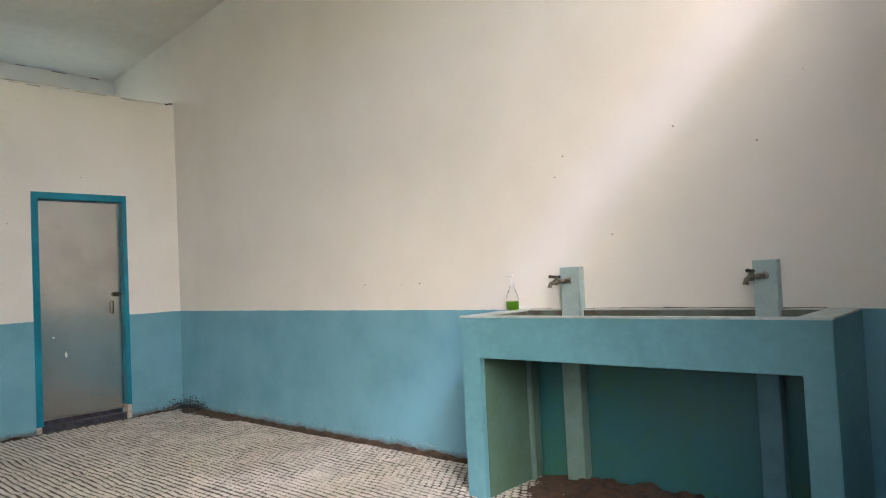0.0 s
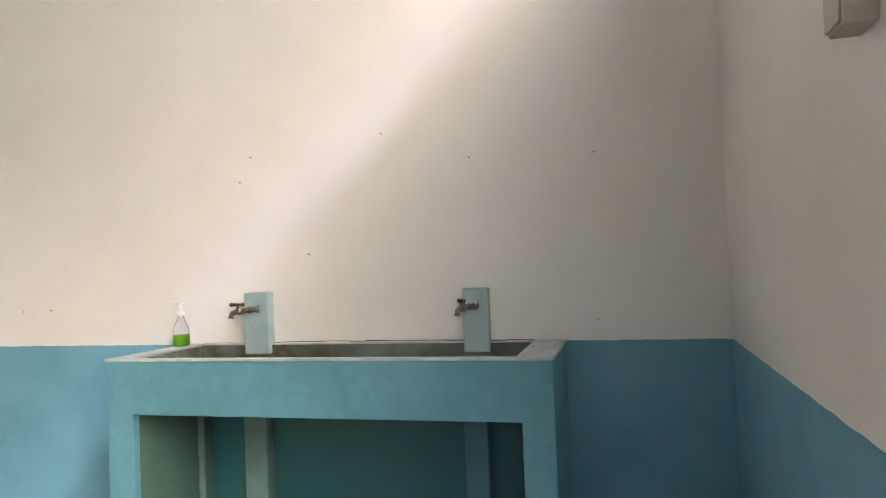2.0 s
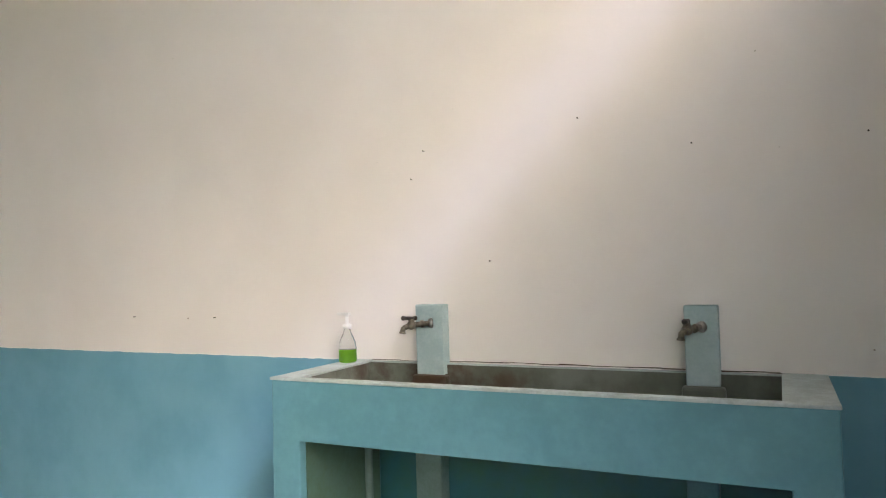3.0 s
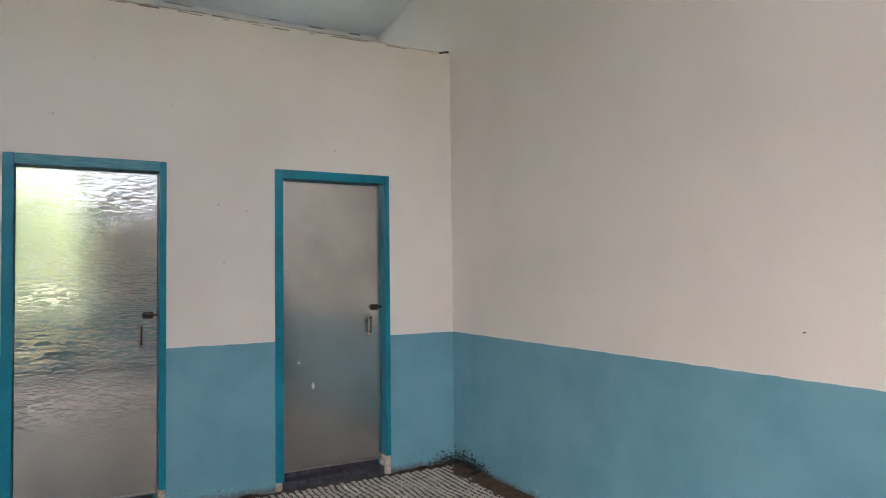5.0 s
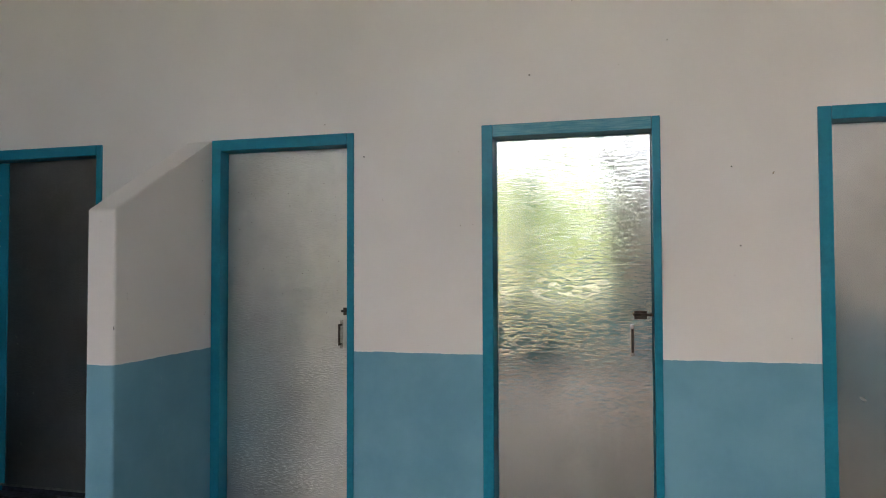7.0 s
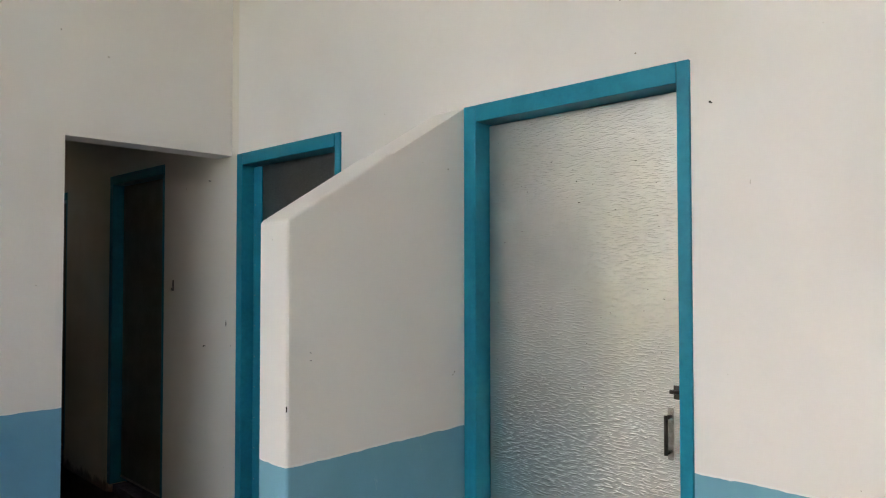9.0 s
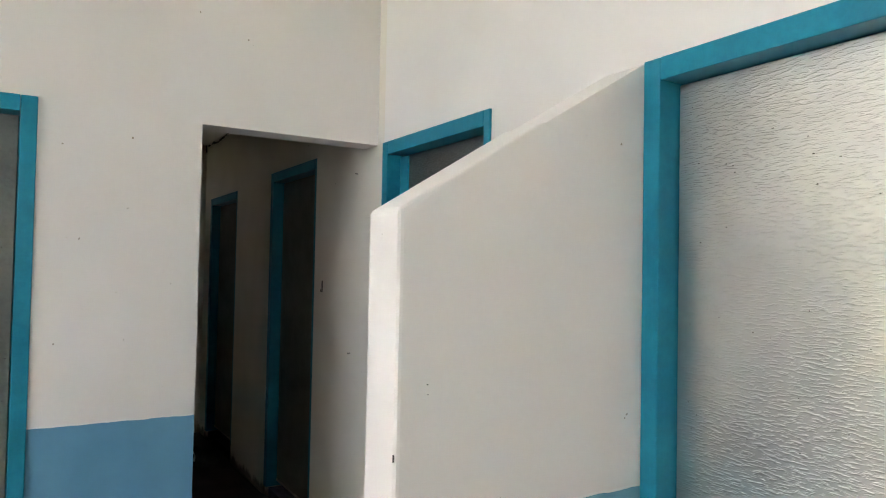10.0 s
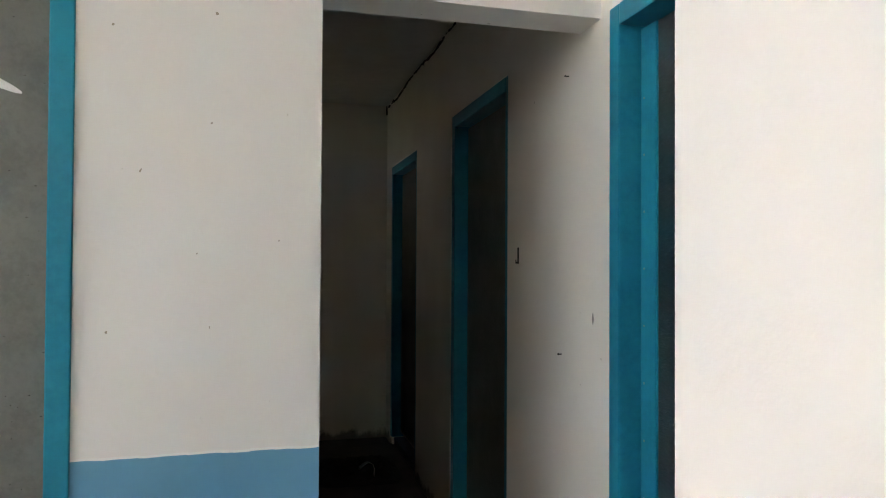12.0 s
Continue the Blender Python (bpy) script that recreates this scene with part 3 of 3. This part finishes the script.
def nail(at, way, size=1.0):
    bm = bmesh.new()
    a = Vector(at)
    rod(bm, a, a + Vector(way) * 0.012 * size, 0.002 * size, 0.0015 * size, 8)
    rod(bm, a + Vector(way) * 0.011 * size, a + Vector(way) * 0.014 * size, 0.0034 * size, 0.0025 * size, 8)
    tagged(mesh_object("nail", bm, IRON), "small dark nail head in the plaster", "nail", "nails in the walls")


for x, z in ((4.801, 1.380), (3.340, 1.153), (2.781, 1.156), (4.456, 1.735), (4.517, 1.849), (5.173, 1.905), (5.573, 1.766), (6.100, 1.747)):
    nail((x, -0.0005, z), (0, -1, 0))
for y, z in ((-3.467, 2.873), (-2.596, 2.333), (-1.687, 1.849), (-1.654, 1.491), (-3.452, 1.971), (-6.200, 2.0), (-6.25, 1.1)):
    nail((0.0005, y, z), (1, 0, 0))
for x, z in ((0.665, 1.284), (0.664, 1.262)):
    nail((x, -4.3435, z), (0, 1, 0), 0.4)
nail((1.604, SOUTH + 0.0005, 2.216), (0, 1, 0))


def build_hook():
    bm = bmesh.new()
    box(bm, (0.0005, -6.648, 1.392), (0.005, -6.638, 1.455), 0.002)
    rod(bm, (0.004, -6.643, 1.397), (0.011, -6.643, 1.396), 0.003, 0.003, 8)
    rod(bm, (0.011, -6.643, 1.394), (0.012, -6.643, 1.408), 0.003, 0.002, 8)
    tagged(mesh_object("wall_hook", bm, IRON), "small black hook on the passage wall", "hook")


build_hook()


def flake(axis, plane, u, z, length, height, lean, m, label):
    """A thin scrape or chip lying on a flat face that looks along +axis."""
    bm = bmesh.new()
    n = 9
    rows = []
    for k in range(n):
        f = k / (n - 1)
        w = height * (0.25 + math.sin(math.pi * min(1, f * 1.05))) * 0.5 * (0.8 + 0.4 * random.random())
        uu, zz = u + length * f, z + lean * f
        rows.append([bm.verts.new((plane + d, uu, zz + e) if axis == "x" else (uu, plane + d, zz + e)) for d, e in ((0, w), (0, -w), (0.0012, -w * 0.8), (0.0012, w * 0.8))])
    for a, b in zip(rows, rows[1:]):
        for k in range(4):
            bm.faces.new((a[k], a[(k + 1) % 4], b[(k + 1) % 4], b[k]))
    bm.faces.new(rows[0])
    bm.faces.new(rows[-1])
    tagged(mesh_object("paint_scrape", bm, m), label, "scratch", "scrapes on doors and walls")


GREY_LEAF, DULL_LEAF = SOUTH - 0.0614, -0.0614
flake("y", GREY_LEAF, 1.52, 1.808, 0.105, 0.020, 0.045, SCRATCH, "white paint scrape on the grey metal door")
flake("y", GREY_LEAF, 1.612, 1.715, 0.008, 0.006, -0.030, SCRATCH, "short white paint scrape on the grey door")
flake("y", GREY_LEAF, 1.584, 1.640, 0.008, 0.006, -0.032, SCRATCH, "short white paint scrape on the grey door")
flake("y", GREY_LEAF, 1.568, 1.268, 0.012, 0.005, 0.002, IRON, "small dark chip on the grey metal door")
flake("y", GREY_LEAF, 1.680, 1.421, 0.012, 0.008, -0.006, SCRATCH, "small pale chip on the grey metal door")
flake("x", DULL_LEAF, -1.066, 0.655, 0.022, 0.040, -0.005, RIM, "pale rubbed patch on the dull metal door")
flake("x", DULL_LEAF, -1.168, 0.820, 0.026, 0.010, -0.012, RIM, "pale scrape on the dull metal door")
flake("x", 0.0001, -6.034, 1.233, 0.010, 0.030, 0.0, CONCRETE, "small chip in the passage wall plaster")


def specks(axis, plane, u, z, count, seed, m, label):
    """Many tiny rust dots scattered over a door leaf, thicker towards its foot."""
    rnd = random.Random(seed)
    verts, faces = [], []
    for k in range(count):
        uu, zz = rnd.uniform(*u), z[0] + (z[1] - z[0]) * rnd.random() ** 1.7
        a, b = rnd.uniform(0.0015, 0.0045), rnd.uniform(0.0008, 0.0018)
        base = len(verts)
        for d, q in ((0, 1.0), (0.0008, 0.6)):
            for s, t in ((-a, 0), (0, -b), (a, 0), (0, b)):
                verts.append((plane + d, uu + s * q, zz + t * q) if axis == "x" else (uu + s * q, plane + d, zz + t * q))
        faces += [tuple(base + i for i in f) for f in ((4, 5, 6, 7), (0, 1, 5, 4), (1, 2, 6, 5), (2, 3, 7, 6), (3, 0, 4, 7))]
    me = bpy.data.meshes.new("rust_specks")
    me.from_pydata(verts, [], faces)
    me.materials.append(m)
    tagged(new("rust_specks", me), label, "rust", "", "stuff")


specks("y", GREY_LEAF, (1.46, 2.14), (0.12, 2.0), 260, 41, IRON, "tiny dark rust dots on the grey door")
specks("x", DULL_LEAF, (-4.26, -3.57), (0.12, 2.0), 120, 43, IRON, "tiny dark rust dots on the dented door")
specks("x", DULL_LEAF, (-5.83, -5.12), (0.12, 1.6), 60, 45, STEEL, "tiny pale dots on the dark door")


# ---- cracks, mould, mud ----
def ragged(name, start, end, width, out, lift, m, label, seed, keep=1.0, step=0.02):
    """A broken dark line along a joint: short uneven lumps between two points, standing out along out."""
    rnd = random.Random(seed)
    a, b, o = Vector(start), Vector(end), Vector(out)
    way = (b - a).normalized()
    up = way.cross(o).normalized()
    verts, faces, d, off = [], [], 0.0, 0.0
    total = (b - a).length
    while d < total:
        ln = step * rnd.uniform(0.6, 2.2)
        off += rnd.uniform(-0.35, 0.35) * width
        off *= 0.85
        if rnd.random() < keep:
            h = width * rnd.uniform(0.25, 1.0)
            base = len(verts)
            for q, (w0, w1) in enumerate(((0.3, 1.0), (1.0, 0.3))):
                p = a + way * min(total, d + q * ln) + up * off
                hh = h * (1.0 if rnd.random() < 0.5 else 0.6)
                verts += [p - up * hh / 2 - o * 0.002, p + up * hh / 2 - o * 0.002, p + up * hh / 2 * 0.7 + o * lift, p - up * hh / 2 * 0.7 + o * lift]
            faces += [[base + i for i in f] for f in ((0, 1, 2, 3), (4, 5, 6, 7), (0, 1, 5, 4), (1, 2, 6, 5), (2, 3, 7, 6), (3, 0, 4, 7))]
        d += ln
    me = bpy.data.meshes.new(name)
    me.from_pydata(verts, [], faces)
    me.materials.append(m)
    return tagged(new(name, me), label, "crack", "", "stuff")


ragged("wall_top_crack", (0, -5.96, 3.042), (0, -0.02, 3.042), 0.008, (1, 0, 0), 0.002, SOOT, "broken dark crack along the wall top", 3, 0.45, 0.06)
ragged("wall_top_mortar", (0, -5.96, 3.053), (0, -0.02, 3.053), 0.013, (1, 0, 0), 0.004, CHIPPED, "pale ragged mortar lip along the wall top", 5, 0.8, 0.05)
ragged("corner_mould", (0, -0.09, 3.050), (0, -0.01, 3.062), 0.022, (1, 0, 0), 0.006, SOOT, "black chip in the upper corner", 9, 1.0, 0.03)
ragged("corner_mould", (0, -5.97, 3.045), (0, -5.90, 3.045), 0.022, (1, 0, 0), 0.006, SOOT, "black chip in the upper corner", 11, 1.0, 0.03)
ragged("trough_dirt_line", (4.24, -0.0035, 0.9765), (5.94, -0.0035, 0.9765), 0.007, (0, -1, 0), 0.003, MUD, "dark dirt line where the trough meets the wall", 27, 1.0, 0.05)
for k, (x, z, w) in enumerate(((0.72, 0.075, 0.5), (1.30, 0.062, 0.6), (2.05, 0.055, 0.35), (2.9, 0.06, 0.5), (3.6, 0.05, 0.4))):
    ragged("paint_flakes", (x, 0, z), (x + w, 0, z - 0.008), 0.008, (0, -1, 0), 0.002, CHIPPED, "pale flaking paint above the muddy wall foot", 61 + k, 0.4, 0.04)
ragged("edge_chip", *ragged_chip, 0.003, (1, 0, 0), 0.002, SOOT, "dark chip on the screen wall edge", 23, 0.9, 0.01)
ragged("back_ceiling_crack", (BACK, -5.9, 3.606), (BACK, -0.1, 3.606), 0.014, (1, 0, 0), 0.003, SOOT, "dark broken joint under the ceiling", 13, 0.4, 0.07)
ragged("hall_ceiling_crack", (0, END + 0.02, 2.622), (0, -6.9, 2.622), 0.026, (1, 0, 0), 0.006, SOOT, "black ragged crack under the passage ceiling", 17, 0.92, 0.03)
ragged("hall_ceiling_crack", (0.004, END + 0.004, 2.56), (0.004, END + 0.004, 2.63), 0.03, (1, 0, 0), 0.008, SOOT, "black ragged crack in the passage corner", 19, 0.9, 0.02)


def lumps(name, xs, ys, hs, nx, ny, m, label, seed, category="dirt", fade=None, turned=False):
    """A low uneven heap on the floor, a grid pulled about by noise, thin at its rim."""
    rnd = random.Random(seed)
    verts, faces = [], []
    for i in range(nx + 1):
        for k in range(ny + 1):
            fx, fy = i / nx, k / ny
            x, y = xs[0] + (xs[1] - xs[0]) * fx, ys[0] + (ys[1] - ys[0]) * fy
            rim = min(1, 6 * fx, 6 * (1 - fx)) * min(1, 3 * (fade(fy) if fade else min(fy, 1 - fy)))
            nz = 0.5 + 0.5 * noise.noise((x * 9 + seed, y * 9, 0)) + 0.35 * noise.noise((x * 31, y * 31 + seed, 1))
            verts.append((x, y + 0.02 * noise.noise((x * 14, seed, fy)) * (1 if fy < 0.5 else 0.0), -0.006 + hs * max(0, rim * nz) + 0.007 * rim))
    for i in range(nx):
        for k in range(ny):
            b = i * (ny + 1) + k
            faces.append((b, b + ny + 1, b + ny + 2, b + 1))
    if turned:
        verts = [(-y, x, z) for x, y, z in verts]
    me = bpy.data.meshes.new(name)
    me.from_pydata(verts, [], faces)
    for f in me.polygons:
        f.use_smooth = True
    me.materials.append(m)
    return tagged(new(name, me), label, category, "", "stuff")


lumps("mud_line", (0.05, 4.135), (-0.085, -0.001), 0.035, 160, 5, MUD, "brown mud caked along the wall foot", 4, fade=lambda f: f)
lumps("mud_line", (0.012, 1.25), (-0.19, -0.001), 0.040, 60, 10, MUD, "wide brown mud in the room corner", 8, fade=lambda f: 0.4 * f)
lumps("sludge", (0.02, 0.42), (-0.055, -0.0008), 0.050, 40, 6, SOOT, "black sludge in the room corner", 28, fade=lambda f: f)
for y0, y1 in ((-0.51, -0.02), (-1.99, -1.34), (-3.50, -2.84), (-5.05, -4.50)):
    lumps("mud_line", (y0, y1), (-0.055, -0.001), 0.022, 30, 4, MUD, "thin brown mud along the wall foot", 14, fade=lambda f: f, turned=True)
lumps("mud_patch", (4.24, 5.85), (-0.535, -0.001), 0.075, 70, 26, MUD, "brown mud under the washing trough", 6, fade=lambda f: 0.10 + 0.36 * f * f)
lumps("mud_line", (5.96, 6.59), (-0.12, -0.001), 0.03, 24, 5, MUD, "brown mud along the wall foot", 12, fade=lambda f: f)
lumps("mud_patch", (0.05, 0.62), (-9.10, -8.40), 0.08, 30, 30, SOOT, "black heap of rubbish on the passage floor", 21, "rubbish")


def build_scrap():
    bm = bmesh.new()
    pts = [(0.34, -8.60, 0.055), (0.32, -8.58, 0.085), (0.285, -8.57, 0.105), (0.255, -8.56, 0.09), (0.245, -8.55, 0.06), (0.25, -8.55, 0.02)]
    rows = []
    for k, p in enumerate(pts):
        w = 0.018 * (0.6 + 0.5 * math.sin(k * 1.3))
        rows.append([bm.verts.new((p[0] + dx, p[1] + w * s, p[2] + dz)) for s, dx, dz in ((-1, 0, 0), (1, 0, 0), (1, 0.006, 0.005), (-1, 0.006, 0.005))])
    for a, b in zip(rows, rows[1:]):
        for k in range(4):
            bm.faces.new((a[k], a[(k + 1) % 4], b[(k + 1) % 4], b[k]))
    bm.faces.new(rows[0])
    bm.faces.new(rows[-1])
    tagged(mesh_object("scrap", bm, WHITE_PLASTIC, True), "curled white plastic scrap on the rubbish heap", "rubbish")


build_scrap()


# ---- outside, seen through the window and in the metal doors ----
def build_outside():
    bm = bmesh.new()
    bmesh.ops.create_grid(bm, x_segments=1, y_segments=1, size=1500, matrix=Matrix.Translation((0, 0, -0.15)))
    tagged(mesh_object("ground", bm, GRASS), "rough green and brown ground outside", "ground", "", "structure")
    bm = bmesh.new()
    box(bm, (EAST + 0.16, -9, -0.149), (EAST + 5.2, 8, -0.08), 0.02)
    tagged(mesh_object("pavement", bm, YARD), "pale worn yard beside the building", "pavement", "", "structure")


build_outside()


def tree(x, y, height, crown, seed, leaves):
    rnd = random.Random(seed)
    root = thing("tree", "leafy broad green tree standing outside", "tree", "trees outside")
    bm = bmesh.new()
    top = Vector((x, y, height * 0.5))
    rod(bm, (x, y, -0.2), top, 0.16, 0.09, 9)
    tips = []
    for k in range(9):
        a, e = k * 2.4 + rnd.random(), rnd.uniform(0.3, 1.1)
        start = Vector((x, y, height * rnd.uniform(0.28, 0.5)))
        tip = start + Vector((math.cos(a) * math.cos(e), math.sin(a) * math.cos(e), math.sin(e))) * crown * rnd.uniform(0.6, 1.0)
        rod(bm, start, tip, 0.055, 0.015, 6)
        tips += [tip, start.lerp(tip, 0.6)]
    part("trunk", bm, BARK, root, "brown branching trunk")
    verts, faces = [], []
    for k in range(leaves):
        c = rnd.choice(tips)
        p = c + Vector((rnd.gauss(0, 1), rnd.gauss(0, 1), rnd.gauss(0, 0.7))) * crown * 0.27
        r = Euler((rnd.uniform(-1, 1), rnd.uniform(-1, 1), rnd.uniform(0, 6.28))).to_matrix()
        s = rnd.uniform(0.10, 0.20)
        base = len(verts)
        verts += [p + r @ Vector(q) * s for q in ((-1, 0, 0), (0, -0.42, 0.1), (1, 0, 0), (0, 0.42, 0.1))]
        faces.append((base, base + 1, base + 2, base + 3))
    me = bpy.data.meshes.new("crown")
    me.from_pydata(verts, [], faces)
    me.materials.append(LEAF)
    ob = new("crown", me)
    ob.parent = root
    tagged(ob, "", "", "", "stuff")


for k, (x, y, h, c) in enumerate(((12.2, -4.3, 4.0, 1.9), (17, -8.5, 4.6, 2.2), (19, -2.0, 5.0, 2.4), (15.5, -12, 4.4, 2.0), (21, 3.5, 5.2, 2.5), (24, -6, 5.6, 2.7), (23, -12.5, 5.0, 2.4), (8, -17, 4.8, 2.3), (3.5, -20, 5.2, 2.5))):
    tree(x, y, h * 1.1, c * 1.05, 30 + k, 2600)


# ---- floor tiles ----
def build_tiles(x0, x1, y0, y1, size):
    """Small tiles set in the dark floor, each a raised chip of its own."""
    rnd = random.Random(2)
    verts, faces = [], []
    floor = bpy.data.objects["floor"]
    bm = bmesh.new()
    box(bm, (-0.0205, -0.014, -0.002), (0.0205, 0.014, 0.0045), 0.003)
    chip = bpy.data.meshes.new("tile")
    bm.to_mesh(chip)
    bm.free()
    chip.materials.append(TILE)
    ny, nx = int((y1 - y0) / size), int((x1 - x0) / (size * 1.25))
    for j in range(ny):
        for i in range(nx):
            cx = x0 + (i + 0.5 + (0.5 if j % 2 else 0.0)) * size * 1.25 + rnd.uniform(-1, 1) * size * 0.06
            cy = y0 + (j + 0.5) * size + rnd.uniform(-1, 1) * size * 0.05
            cy += size * 0.45 * noise.noise((cx * 3.1, cy * 2.3, 0.0)) + size * 0.22 * noise.noise((cx * 9.0, cy * 7.0, 4.0))
            w, d, h = size * 1.25 * rnd.uniform(0.36, 0.43), size * rnd.uniform(0.29, 0.38), rnd.uniform(0.003, 0.006)
            t = rnd.uniform(-0.002, 0.002)
            if 3.00 < cx < 4.05 and -1.12 < cy < -0.56:
                piece = new("tile", chip)
                piece.parent = floor
                piece.matrix_basis = pose(cx, cy, t * 0.3, 0, 0, rnd.uniform(-3, 3))
                continue
            base = len(verts)
            verts += [(cx - w, cy - d, -0.002), (cx + w, cy - d, -0.002), (cx + w, cy + d, -0.002), (cx - w, cy + d, -0.002)]
            verts += [(cx - w * 0.86, cy - d * 0.82, h + t), (cx + w * 0.86, cy - d * 0.82, h - t), (cx + w * 0.86, cy + d * 0.82, h), (cx - w * 0.86, cy + d * 0.82, h)]
            faces += [(base + 4, base + 5, base + 6, base + 7), (base, base + 1, base + 5, base + 4), (base + 1, base + 2, base + 6, base + 5), (base + 2, base + 3, base + 7, base + 6), (base + 3, base, base + 4, base + 7)]
    me = bpy.data.meshes.new("floor_tiles")
    me.from_pydata(verts, [], faces)
    me.materials.append(TILE)
    tagged(new("floor_tiles", me), "small grey tiles set in a dark floor", "floor tiles", "", "stuff")


build_tiles(0.03, 6.55, -5.95, -0.03, 0.040)
